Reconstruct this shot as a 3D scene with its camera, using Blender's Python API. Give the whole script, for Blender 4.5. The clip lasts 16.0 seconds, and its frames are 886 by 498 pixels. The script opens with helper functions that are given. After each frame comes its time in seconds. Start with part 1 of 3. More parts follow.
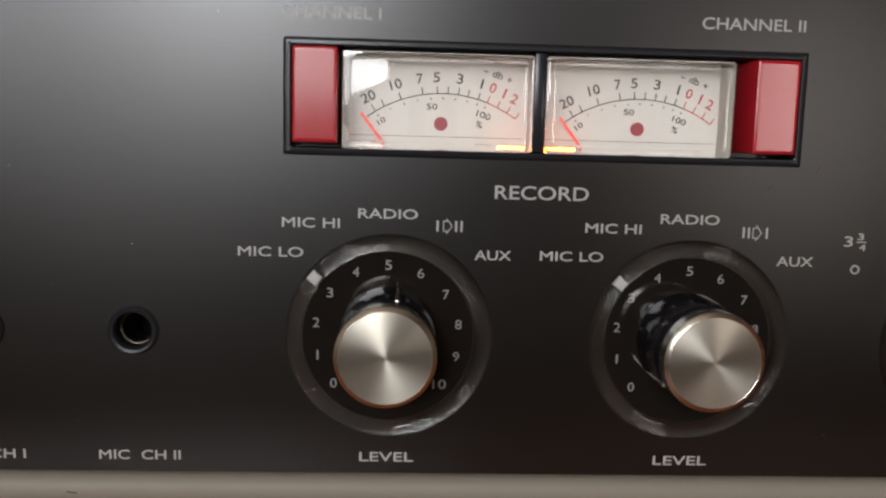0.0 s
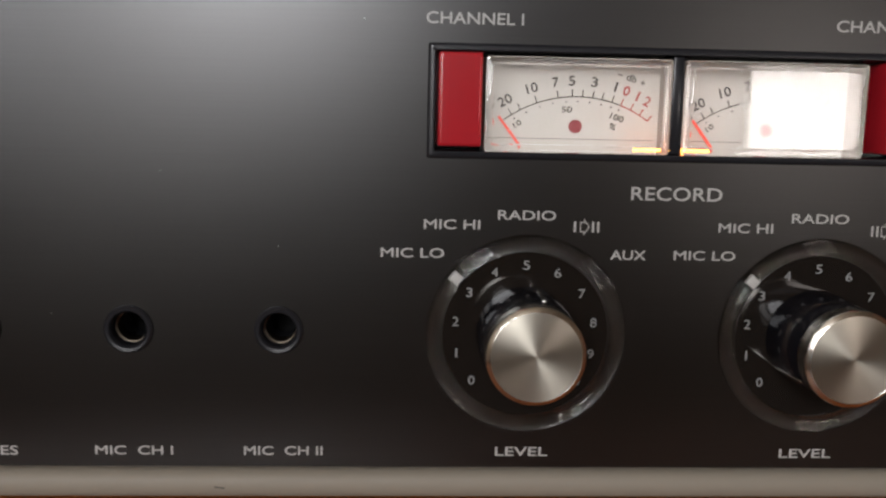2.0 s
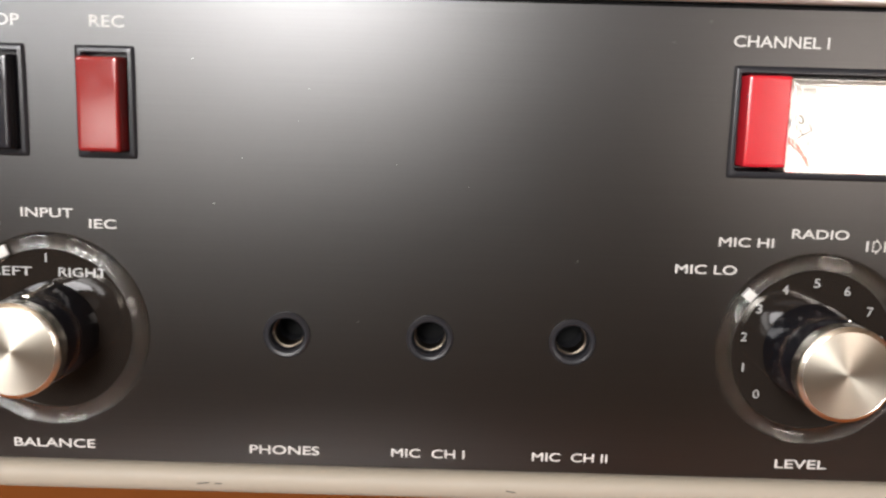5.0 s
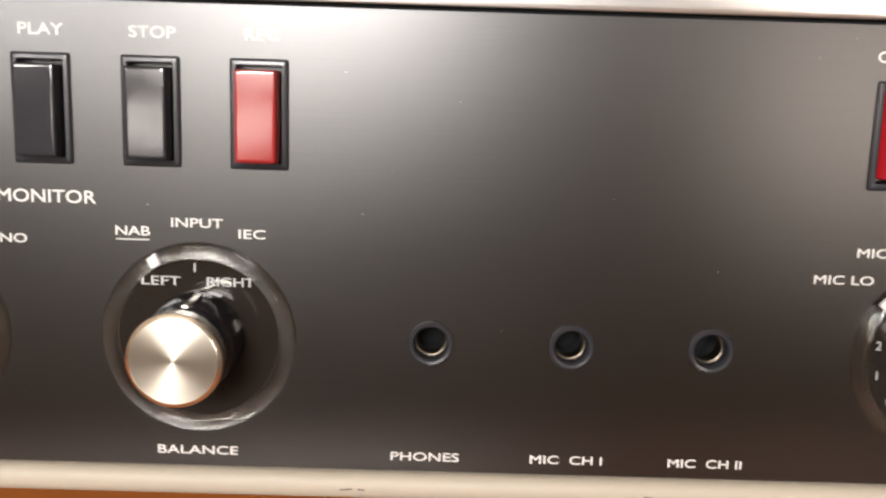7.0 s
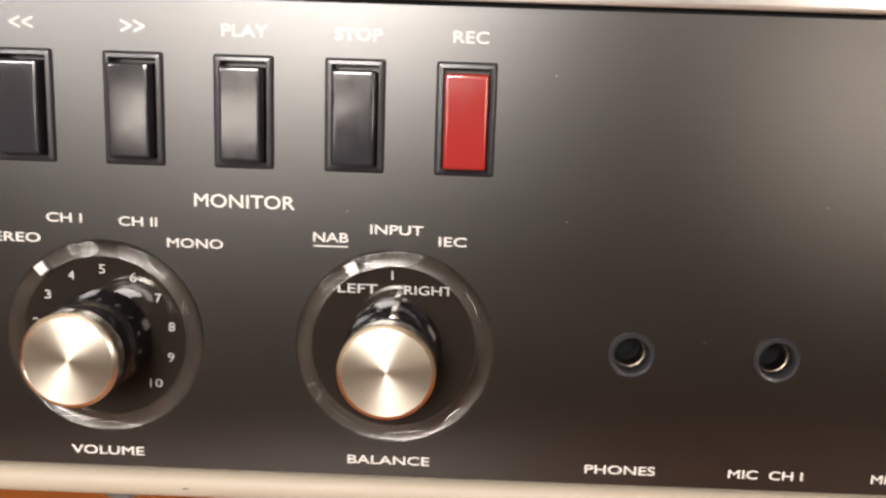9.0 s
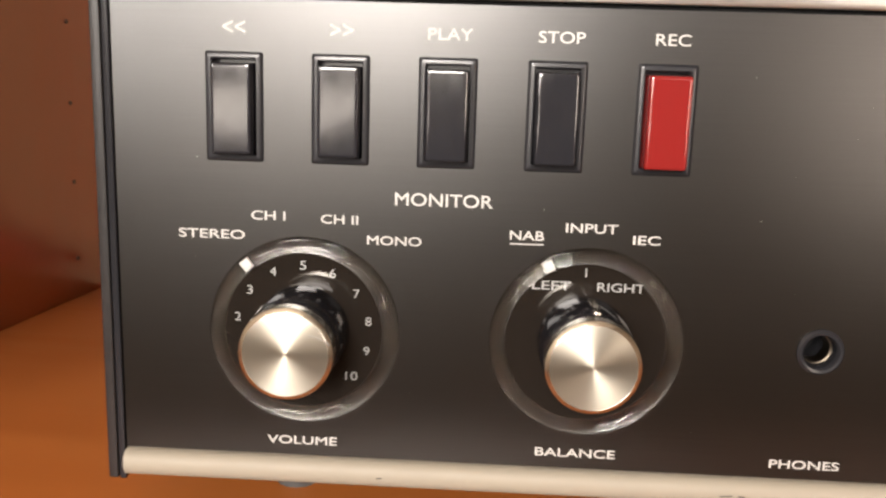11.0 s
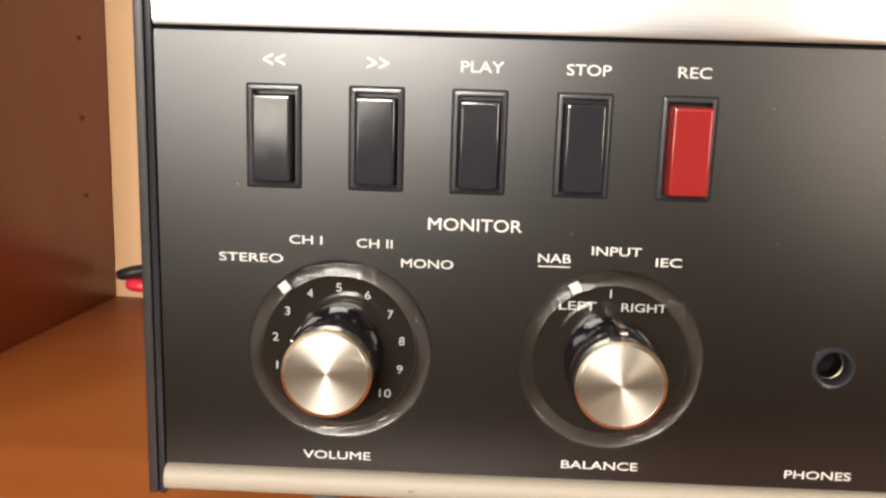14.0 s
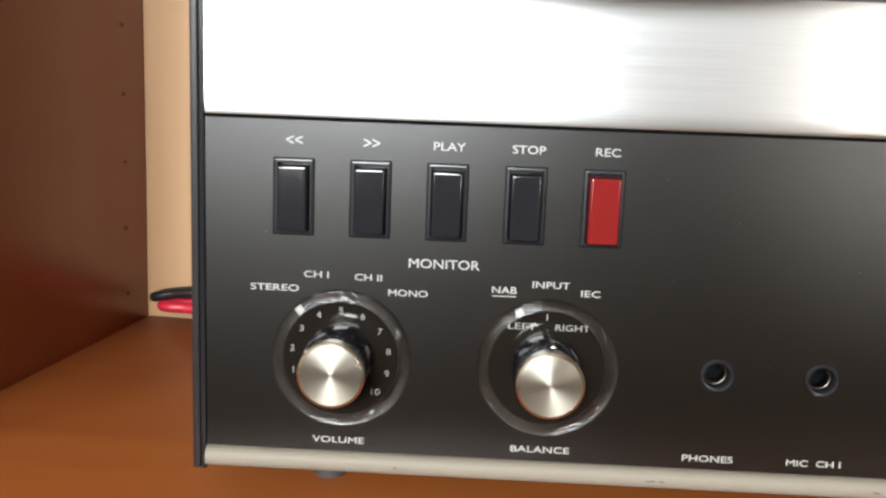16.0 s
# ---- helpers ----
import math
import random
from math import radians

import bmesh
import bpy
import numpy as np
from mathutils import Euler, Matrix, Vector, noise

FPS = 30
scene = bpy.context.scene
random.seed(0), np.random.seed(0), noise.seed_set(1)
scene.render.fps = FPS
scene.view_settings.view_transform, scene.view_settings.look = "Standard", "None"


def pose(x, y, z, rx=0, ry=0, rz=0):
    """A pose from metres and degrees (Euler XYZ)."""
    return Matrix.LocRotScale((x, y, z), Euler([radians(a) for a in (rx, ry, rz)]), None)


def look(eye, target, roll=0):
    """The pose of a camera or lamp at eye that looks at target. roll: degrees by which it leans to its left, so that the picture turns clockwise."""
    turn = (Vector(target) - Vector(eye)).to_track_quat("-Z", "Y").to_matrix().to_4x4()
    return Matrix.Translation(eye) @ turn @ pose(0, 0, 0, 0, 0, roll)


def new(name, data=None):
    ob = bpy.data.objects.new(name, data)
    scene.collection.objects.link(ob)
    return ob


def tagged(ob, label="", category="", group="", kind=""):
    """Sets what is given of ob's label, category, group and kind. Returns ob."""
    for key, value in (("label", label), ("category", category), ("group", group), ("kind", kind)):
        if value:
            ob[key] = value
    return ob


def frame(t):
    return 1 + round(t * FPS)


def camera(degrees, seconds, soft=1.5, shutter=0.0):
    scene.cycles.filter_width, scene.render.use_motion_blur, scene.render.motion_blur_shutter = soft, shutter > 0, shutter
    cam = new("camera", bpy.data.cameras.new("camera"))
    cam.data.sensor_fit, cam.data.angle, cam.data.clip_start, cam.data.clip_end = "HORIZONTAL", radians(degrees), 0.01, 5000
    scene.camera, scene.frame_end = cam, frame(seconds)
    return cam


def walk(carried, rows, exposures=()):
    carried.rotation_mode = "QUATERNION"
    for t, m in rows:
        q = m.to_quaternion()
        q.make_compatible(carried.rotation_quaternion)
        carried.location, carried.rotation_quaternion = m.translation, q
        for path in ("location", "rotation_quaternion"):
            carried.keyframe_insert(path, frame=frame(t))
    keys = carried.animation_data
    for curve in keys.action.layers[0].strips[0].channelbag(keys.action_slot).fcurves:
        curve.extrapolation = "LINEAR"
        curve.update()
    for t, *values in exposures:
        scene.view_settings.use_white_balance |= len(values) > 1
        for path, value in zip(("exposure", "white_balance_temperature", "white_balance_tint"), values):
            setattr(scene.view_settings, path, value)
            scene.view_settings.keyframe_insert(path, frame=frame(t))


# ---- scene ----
cam = camera(55.04, 16.0, soft=2.4, shutter=0.4)
PATH = [
    (0, (0.25128, -0.16166, 0.08413), (0.26986, 0.23434, 0.03086), 1.56),
    (0.5, (0.24600, -0.16258, 0.08566), (0.27006, 0.23280, 0.03005), 1.60),
    (1, (0.23786, -0.16325, 0.08531), (0.25724, 0.23233, 0.02922), 1.51),
    (1.5, (0.22974, -0.16345, 0.08690), (0.24731, 0.23200, 0.02930), 1.31),
    (2, (0.22452, -0.16390, 0.08706), (0.24245, 0.23112, 0.02677), 1.22),
    (2.5, (0.21752, -0.16302, 0.08829), (0.23494, 0.23154, 0.02488), 1.31),
    (3, (0.20998, -0.16348, 0.08978), (0.22350, 0.23148, 0.02795), 1.26),
    (3.5, (0.20262, -0.16504, 0.08973), (0.21158, 0.23028, 0.02940), 1.26),
    (4, (0.19522, -0.16534, 0.09004), (0.19843, 0.23012, 0.03003), 1.44),
    (4.5, (0.18283, -0.16673, 0.09140), (0.18523, 0.22869, 0.03111), 1.92),
    (4.7, (0.17903, -0.16730, 0.09125), (0.17765, 0.22771, 0.02832), 1.57),
    (6.8, (0.14492, -0.16990, 0.09349), (0.14965, 0.22440, 0.02634), 1.97),
    (7, (0.14250, -0.17028, 0.09372), (0.14555, 0.22422, 0.02769), 1.79),
    (7.5, (0.13163, -0.17025, 0.09486), (0.12885, 0.22372, 0.02573), 1.82),
    (8, (0.12200, -0.16883, 0.09571), (0.11935, 0.22508, 0.02626), 2.16),
    (8.5, (0.11146, -0.16786, 0.09495), (0.11276, 0.22589, 0.02450), 2.23),
    (9, (0.10538, -0.16545, 0.09539), (0.10035, 0.22819, 0.02450), 1.93),
    (9.5, (0.09477, -0.16596, 0.09616), (0.08641, 0.22734, 0.02377), 1.85),
    (10, (0.08514, -0.16842, 0.09606), (0.07147, 0.22447, 0.02223), 1.89),
    (10.2, (0.08210, -0.16890, 0.09585), (0.06490, 0.22389, 0.02224), 1.88),
    (12.3, (0.06271, -0.17237, 0.09898), (0.04926, 0.22007, 0.02276), 1.61),
    (12.5, (0.06285, -0.17227, 0.10068), (0.05051, 0.22037, 0.02531), 1.64),
    (13, (0.06244, -0.17483, 0.10243), (0.04996, 0.21796, 0.02784), 1.47),
    (13.5, (0.05991, -0.17726, 0.09971), (0.04803, 0.21629, 0.02915), 1.67),
    (14, (0.06189, -0.17748, 0.10161), (0.05173, 0.21552, 0.02783), 1.78),
    (14.5, (0.06072, -0.18401, 0.10382), (0.05165, 0.20968, 0.03365), 1.81),
    (15, (0.06131, -0.19646, 0.10823), (0.05032, 0.19702, 0.03712), 2.04),
    (15.5, (0.06758, -0.21145, 0.11349), (0.05821, 0.18290, 0.04717), 2.07),
    (16, (0.07148, -0.23370, 0.11570), (0.05782, 0.16096, 0.05201), 2.18),
]
EXPOSURES = [(0, -0.97, 6850, 18), (0.5, -0.78, 6850, 18), (1.5, -0.9, 6850, 18), (2.0, -1.0, 6900, 19), (3.0, -1.1, 6900, 19), (3.5, -0.99, 6900, 19), (4.0, -0.36, 6900, 19), (4.7, 0.32, 7050, 19), (7.0, 0.81, 7450, 20), (9.0, 0.78, 7800, 21), (10.2, 0.71, 7900, 21), (12.5, 0.71, 8000, 20), (14.0, 0.81, 7800, 18), (15.0, 0.87, 7350, 15), (15.5, 0.9, 7150, 14), (16.0, 0.41, 6750, 12)]
walk(cam, [(t, look(eye, target, roll)) for t, eye, target, roll in PATH], EXPOSURES)

# ---- light ----
world = bpy.data.worlds.new("sky")
scene.world = world
world.use_nodes = True
wn = world.node_tree
sky = wn.nodes.new("ShaderNodeTexSky")
sky.sky_type, sky.sun_disc, sky.sun_elevation, sky.sun_rotation = "NISHITA", False, radians(38), radians(200)
wn.nodes["Background"].inputs["Strength"].default_value = 0.08
wn.links.new(sky.outputs[0], wn.nodes["Background"].inputs["Color"])


def window_light(name, x0, x1, z0, z1, radiance, colour):
    """Sky light that stands in a window opening of the wall behind the camera."""
    lamp = bpy.data.lights.new(name, "AREA")
    lamp.shape, lamp.size, lamp.size_y, lamp.color = "RECTANGLE", x1 - x0, z1 - z0, colour
    lamp.energy = radiance * math.pi * (x1 - x0) * (z1 - z0)
    ob = new(name, lamp)
    ob.matrix_world = look(((x0 + x1) / 2, WALL_Y - 0.09, (z0 + z1) / 2), ((x0 + x1) / 2, 0, (z0 + z1) / 2))


WALL_Y = -2.3
# windows: the opening (x, x, z, z), the radiance of its sky and the colour
WINDOWS = (
    ((-0.62, 0.1, 0.48, 1.2), 56.0, (0.87, 0.96, 1.0)),
    ((-0.76, 0.22, 0.15, 0.44), 16.0, (0.90, 0.98, 1.0)),
    ((-0.92, 0.36, -0.08, 0.11), 6.5, (0.90, 0.98, 1.0)),
    ((1.2, 1.6, -0.12, 0.5), 15.0, (0.99, 0.98, 0.94)),
    ((0.52, 1.12, 0.3, 0.95), 0.9, (1.0, 0.97, 0.92)),
    ((-1.42, -1.0, 0.22, 1.2), 30.0, (0.85, 0.95, 1.0)),
)
OPENINGS = [op for op, _, _ in WINDOWS]
for op, level, tone in WINDOWS:
    window_light("window_light", *op, level, tone)


# ---- materials ----
def material(name, colour, rough=0.5, metal=0.0, **more):
    m = bpy.data.materials.new(name)
    m.use_nodes = True
    b = m.node_tree.nodes["Principled BSDF"]
    b.inputs["Base Color"].default_value = (*colour, 1)
    b.inputs["Roughness"].default_value, b.inputs["Metallic"].default_value = rough, metal
    for key, value in more.items():
        b.inputs[key.replace("_", " ")].default_value = value
    return m


def node(m, kind, **values):
    n = m.node_tree.nodes.new(kind)
    for key, value in values.items():
        if key in n.inputs:
            n.inputs[key].default_value = value
        else:
            n.inputs[key.replace("_", " ")].default_value = value
    return n


def join(m, a, b):
    m.node_tree.links.new(a, b)


def principled(m):
    return m.node_tree.nodes["Principled BSDF"]


def stretched_noise(m, scale, stretch, detail=3.0):
    """Noise in the object's own metres, drawn out along an axis."""
    co, mp = node(m, "ShaderNodeTexCoord"), node(m, "ShaderNodeMapping", Scale=stretch)
    nz = node(m, "ShaderNodeTexNoise", Scale=scale, Detail=detail)
    join(m, co.outputs["Object"], mp.inputs["Vector"])
    join(m, mp.outputs["Vector"], nz.inputs["Vector"])
    return nz


def ranged(m, source, low, high, start=0.3, end=0.7):
    r = node(m, "ShaderNodeMapRange")
    r.inputs["From Min"].default_value, r.inputs["From Max"].default_value = start, end
    r.inputs["To Min"].default_value, r.inputs["To Max"].default_value = low, high
    join(m, source, r.inputs["Value"])
    return r.outputs["Result"]


def blended(m, factor, a, b):
    x = m.node_tree.nodes.new("ShaderNodeMix")
    x.data_type = "RGBA"
    x.inputs[6].default_value, x.inputs[7].default_value = (*a, 1), (*b, 1)
    join(m, factor, x.inputs[0])
    return x.outputs[2]


def bumped(m, height, strength, distance):
    b = node(m, "ShaderNodeBump", Strength=strength, Distance=distance)
    join(m, height, b.inputs["Height"])
    join(m, b.outputs["Normal"], principled(m).inputs["Normal"])


def upright_tangent(m):
    t = node(m, "ShaderNodeCombineXYZ", Z=1.0)
    join(m, t.outputs[0], principled(m).inputs["Tangent"])


def panel_paint():
    """Satin black anodised sheet: a dark body, a clear sheen with a fine level grain and a wide haze."""
    m = material("black_brushed_panel", (0.0035, 0.0034, 0.0034), 0.4)
    nodes = m.node_tree.nodes
    body, sheen, haze = nodes.new("ShaderNodeBsdfDiffuse"), nodes.new("ShaderNodeBsdfGlossy"), nodes.new("ShaderNodeBsdfGlossy")
    gloss, mix = nodes.new("ShaderNodeMixShader"), nodes.new("ShaderNodeMixShader")
    body.inputs["Color"].default_value = (0.0052, 0.0036, 0.0026, 1)
    sheen.distribution, haze.distribution = "BECKMANN", "BECKMANN"
    gloss.inputs[0].default_value, mix.inputs[0].default_value = 0.27, 0.050
    haze.inputs["Roughness"].default_value = 0.42
    grain = stretched_noise(m, 1.0, (30, 30, 4200), 3.0)
    wear = stretched_noise(m, 22.0, (1, 1, 1.6), 2.0)
    sheen.inputs["Roughness"].default_value = 0.28
    tint = blended(m, grain.outputs[0], (0.78, 0.78, 0.78), (1.0, 1.0, 1.0))
    join(m, tint, sheen.inputs["Color"])
    join(m, blended(m, wear.outputs[0], (0.7, 0.7, 0.7), (1.0, 1.0, 1.0)), haze.inputs["Color"])
    bump = node(m, "ShaderNodeBump", Strength=0.05, Distance=0.0001)
    join(m, grain.outputs[0], bump.inputs["Height"])
    join(m, bump.outputs["Normal"], sheen.inputs["Normal"])
    join(m, sheen.outputs[0], gloss.inputs[1])
    join(m, haze.outputs[0], gloss.inputs[2])
    join(m, body.outputs[0], mix.inputs[1])
    join(m, gloss.outputs[0], mix.inputs[2])
    join(m, mix.outputs[0], nodes["Material Output"].inputs["Surface"])
    nodes.remove(principled(m))
    return m


def brushed_aluminium():
    m = material("brushed_aluminium", (0.84, 0.85, 0.85), 0.33, 1.0, Anisotropic=0.75)
    upright_tangent(m)
    grain = stretched_noise(m, 1.0, (14, 14, 2600), 3.0)
    join(m, ranged(m, grain.outputs[0], 0.285, 0.355), principled(m).inputs["Roughness"])
    join(m, blended(m, grain.outputs[0], (0.70, 0.71, 0.705), (0.92, 0.925, 0.92)), principled(m).inputs["Base Color"])
    bumped(m, grain.outputs[0], 0.02, 0.0001)
    return m


def spun_aluminium():
    """Turned grooves run round the axis, so that light draws out along the radius."""
    m = material("spun_aluminium", (0.49, 0.455, 0.385), 0.36, 1.0, Anisotropic=0.74)
    co, mul, nrm = node(m, "ShaderNodeTexCoord"), m.node_tree.nodes.new("ShaderNodeVectorMath"), m.node_tree.nodes.new("ShaderNodeVectorMath")
    mul.operation, nrm.operation = "MULTIPLY", "NORMALIZE"
    mul.inputs[1].default_value = (1, 0, 1)
    ln = m.node_tree.nodes.new("ShaderNodeVectorMath")
    ln.operation = "LENGTH"
    join(m, co.outputs["Object"], mul.inputs[0])
    join(m, mul.outputs[0], nrm.inputs[0])
    join(m, mul.outputs[0], ln.inputs[0])
    join(m, nrm.outputs[0], principled(m).inputs["Tangent"])
    rings = node(m, "ShaderNodeTexNoise", Scale=5200.0, Detail=2.0)
    rings.noise_dimensions = "1D"
    join(m, ln.outputs["Value"], rings.inputs["W"])
    join(m, ranged(m, rings.outputs[0], 0.33, 0.39), principled(m).inputs["Roughness"])
    bumped(m, rings.outputs[0], 0.08, 0.00002)
    return m


def wood(name, dark, light, rough, along):
    m = material(name, light, rough)
    stretch = {"x": (3, 60, 60), "z": (60, 60, 3), "y": (60, 3, 60)}[along]
    grain, fine = stretched_noise(m, 1.3, stretch, 6.0), stretched_noise(m, 12.0, stretch, 3.0)
    mix = m.node_tree.nodes.new("ShaderNodeMath")
    mix.operation, mix.inputs[1].default_value = "MULTIPLY_ADD", 0.15
    join(m, fine.outputs[0], mix.inputs[0])
    join(m, grain.outputs[0], mix.inputs[2])
    join(m, blended(m, ranged(m, mix.outputs[0], 0, 1, 0.3, 0.85), dark, light), principled(m).inputs["Base Color"])
    join(m, ranged(m, grain.outputs[0], rough - 0.03, rough + 0.05), principled(m).inputs["Roughness"])
    bumped(m, grain.outputs[0], 0.03, 0.0003)
    return m


def clear_plastic(name, tint, rough=0.015):
    m = material(name, tint, rough, 0.0, Transmission_Weight=1.0, IOR=1.49)
    smear = stretched_noise(m, 160.0, (1, 1, 1), 3.0)
    join(m, ranged(m, smear.outputs[0], rough, rough + 0.05, 0.45, 0.8), principled(m).inputs["Roughness"])
    return m


def moulded(name, colour, rough, spread=0.06, relief=0.04):
    m = material(name, colour, rough)
    dust = stretched_noise(m, 420.0, (1, 1, 1), 4.0)
    join(m, ranged(m, dust.outputs[0], rough - spread / 2, rough + spread), principled(m).inputs["Roughness"])
    bumped(m, dust.outputs[0], relief, 0.00008)
    return m


PANEL, ALU, SPUN = panel_paint(), brushed_aluminium(), spun_aluminium()
TRIM = moulded("satin_silver_trim", (0.215, 0.187, 0.148), 0.55)
principled(TRIM).inputs["Specular IOR Level"].default_value = 0.3
WHITE_PRINT = material("white_print", (0.37, 0.36, 0.34), 0.55)
DIAL_PRINT = material("grey_white_print", (0.22, 0.218, 0.213), 0.5)
BLACK_PRINT = material("black_print", (0.012, 0.012, 0.012), 0.6)
RED_PRINT = material("red_print", (0.25, 0.015, 0.014), 0.55)
NEEDLE_RED = material("orange_red_paint", (0.62, 0.06, 0.04), 0.5)
DOT_RED = material("dark_red_print", (0.15, 0.008, 0.012), 0.5)
KEY_BLACK = moulded("black_key_plastic", (0.013, 0.013, 0.0155), 0.09, 0.03, 0.008)
BEZEL_BLACK = material("black_bezel_plastic", (0.014, 0.014, 0.016), 0.24)
principled(BEZEL_BLACK).inputs["Specular IOR Level"].default_value = 0.28
KEY_RED = moulded("red_key_plastic", (0.17, 0.012, 0.011), 0.10, 0.03, 0.015)
LAMP_RED = moulded("red_lamp_plastic", (0.36, 0.012, 0.018), 0.15, 0.02, 0.01)
KNOB_BLACK = material("black_knob_plastic", (0.006, 0.006, 0.008), 0.09)
principled(KNOB_BLACK).inputs["Specular IOR Level"].default_value = 0.8
RUBBER = moulded("grey_rubber", (0.035, 0.034, 0.033), 0.6)
CASE = moulded("charcoal_case", (0.012, 0.0105, 0.0105), 0.42)
GAP = material("dark_gap", (0.004, 0.004, 0.004), 0.8)
principled(GAP).inputs["Specular IOR Level"].default_value = 0.08
CARD = moulded("cream_meter_card", (0.335, 0.315, 0.285), 0.6)
SURROUND = moulded("cream_surround_plastic", (0.25, 0.22, 0.19), 0.3)
CLEAR = clear_plastic("clear_acrylic", (1.0, 0.99, 0.98), 0.02)
principled(CLEAR).inputs["IOR"].default_value = 1.58
RIM = material("soft_clear_acrylic", (0.78, 0.76, 0.74), 0.012, Transmission_Weight=1.0)
principled(RIM).inputs["IOR"].default_value = 1.33
DISC = material("glossy_black_disc", (0.010, 0.0078, 0.0065), 0.06, IOR=1.36)
BRASS = moulded("tarnished_nickel", (0.085, 0.07, 0.055), 0.36)
principled(BRASS).inputs["Metallic"].default_value = 1.0
POLISHED = moulded("polished_champagne_aluminium", (0.60, 0.565, 0.50), 0.22, 0.05)
principled(POLISHED).inputs["Metallic"].default_value = 1.0
HEADS = moulded("dark_grey_head_cover", (0.06, 0.06, 0.065), 0.4)
BULB = material("amber_scale_lamp", (1, 0.5, 0.1), 0.4)
principled(BULB).inputs["Emission Color"].default_value = (1.0, 0.27, 0.035, 1)
principled(BULB).inputs["Emission Strength"].default_value = 30.0
# side panels: the shelf's beech, coloured darker and redder for the shade there
WOOD_SIDE = wood("shaded_reddish_veneer", (0.225, 0.049, 0.017), (0.255, 0.062, 0.021), 0.34, "z")
principled(WOOD_SIDE).inputs["Specular IOR Level"].default_value = 0.35
WOOD_FLOOR = wood("orange_beech_veneer", (0.26, 0.068, 0.0145), (0.30, 0.086, 0.019), 0.46, "x")
principled(WOOD_FLOOR).inputs["Specular IOR Level"].default_value = 0.3
WOOD_BACK = wood("pale_beech_veneer", (0.43, 0.24, 0.12), (0.49, 0.29, 0.15), 0.5, "z")
PLASTER = moulded("warm_wall_paint", (0.28, 0.21, 0.15), 0.9)
BOARDS = wood("dark_brown_floorboards", (0.075, 0.036, 0.018), (0.105, 0.052, 0.027), 0.45, "y")
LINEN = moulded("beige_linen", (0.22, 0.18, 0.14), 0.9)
PIN = material("hole_shade_brown", (0.06, 0.03, 0.02), 0.6)
CABLE_BLACK, CABLE_RED = moulded("black_cable", (0.012, 0.012, 0.012), 0.35), moulded("red_cable", (0.55, 0.02, 0.04), 0.35)

# ---- shapes ----
MM = 0.001


def finish(bm, name, mat, parent=None, at=(0, 0, 0), smooth=35.0, label=""):
    """Links a bmesh, in millimetres, as one mesh object."""
    for v in bm.verts:
        v.co *= MM
    me = bpy.data.meshes.new(name)
    bmesh.ops.recalc_face_normals(bm, faces=bm.faces)
    bm.to_mesh(me)
    bm.free()
    return place(me, name, mat, parent, at, smooth, label)


def place(me, name, mat, parent=None, at=(0, 0, 0), smooth=35.0, label=""):
    if mat.name not in me.materials:
        me.materials.append(mat)
    if smooth:
        me.shade_smooth()
        me.set_sharp_from_angle(angle=radians(smooth))
    ob = new(name, me)
    ob.location = [c * MM for c in at]
    ob.parent = parent
    if label:
        ob["label"] = label
    return ob


def box(x0, x1, y0, y1, z0, z1, bevel=0.0, segments=2):
    bm = bmesh.new()
    bmesh.ops.create_cube(bm, size=1)
    for v in bm.verts:
        v.co = Vector((x0 + (v.co.x + 0.5) * (x1 - x0), y0 + (v.co.y + 0.5) * (y1 - y0), z0 + (v.co.z + 0.5) * (z1 - z0)))
    if bevel:
        bmesh.ops.bevel(bm, geom=bm.edges[:], offset=bevel, segments=segments, affect="EDGES", profile=0.5)
    return bm


def lathe(profile, segments=64, closed=False):
    """Turns (radius, height) round the axis that comes out of the panel."""
    bm = bmesh.new()
    rings = []
    for r, h in profile:
        if r < 1e-6:
            rings.append([bm.verts.new((0, -h, 0))])
        else:
            rings.append([bm.verts.new((r * math.sin(a), -h, r * math.cos(a))) for a in (2 * math.pi * i / segments for i in range(segments))])
    pairs = list(zip(rings, rings[1:])) + ([(rings[-1], rings[0])] if closed else [])
    for a, b in pairs:
        for i in range(segments):
            j = (i + 1) % segments
            face = [a[i % len(a)], a[j % len(a)], b[j % len(b)], b[i % len(b)]]
            face = [v for k, v in enumerate(face) if v not in face[:k]]
            if len(face) > 2:
                bm.faces.new(face)
    return bm


def rect(x0, x1, z0, z1, r=0.0, n=4):
    if not r:
        return [(x0, z0), (x1, z0), (x1, z1), (x0, z1)]
    out = []
    for cx, cz, a0 in ((x1 - r, z0 + r, -90), (x1 - r, z1 - r, 0), (x0 + r, z1 - r, 90), (x0 + r, z0 + r, 180)):
        out += [(cx + r * math.cos(radians(a0 + 90 * i / n)), cz + r * math.sin(radians(a0 + 90 * i / n))) for i in range(n + 1)]
    return out


def circle(cx, cz, r, n=40):
    return [(cx + r * math.cos(2 * math.pi * i / n), cz + r * math.sin(2 * math.pi * i / n)) for i in range(n)]


def plate(outer, holes, y0, y1):
    """A sheet from y0 (front) to y1 with openings that go through."""
    bm = bmesh.new()
    edges = []
    for loop in (outer, *holes):
        vs = [bm.verts.new((x, y0, z)) for x, z in loop]
        edges += [bm.edges.new((a, b)) for a, b in zip(vs, vs[1:] + vs[:1])]
    bmesh.ops.triangle_fill(bm, use_beauty=True, use_dissolve=False, edges=edges, normal=(0, -1, 0))
    front = bm.faces[:]
    got = bmesh.ops.extrude_face_region(bm, geom=front)
    for v in got["geom"]:
        if isinstance(v, bmesh.types.BMVert):
            v.co.y = y1
    return bm


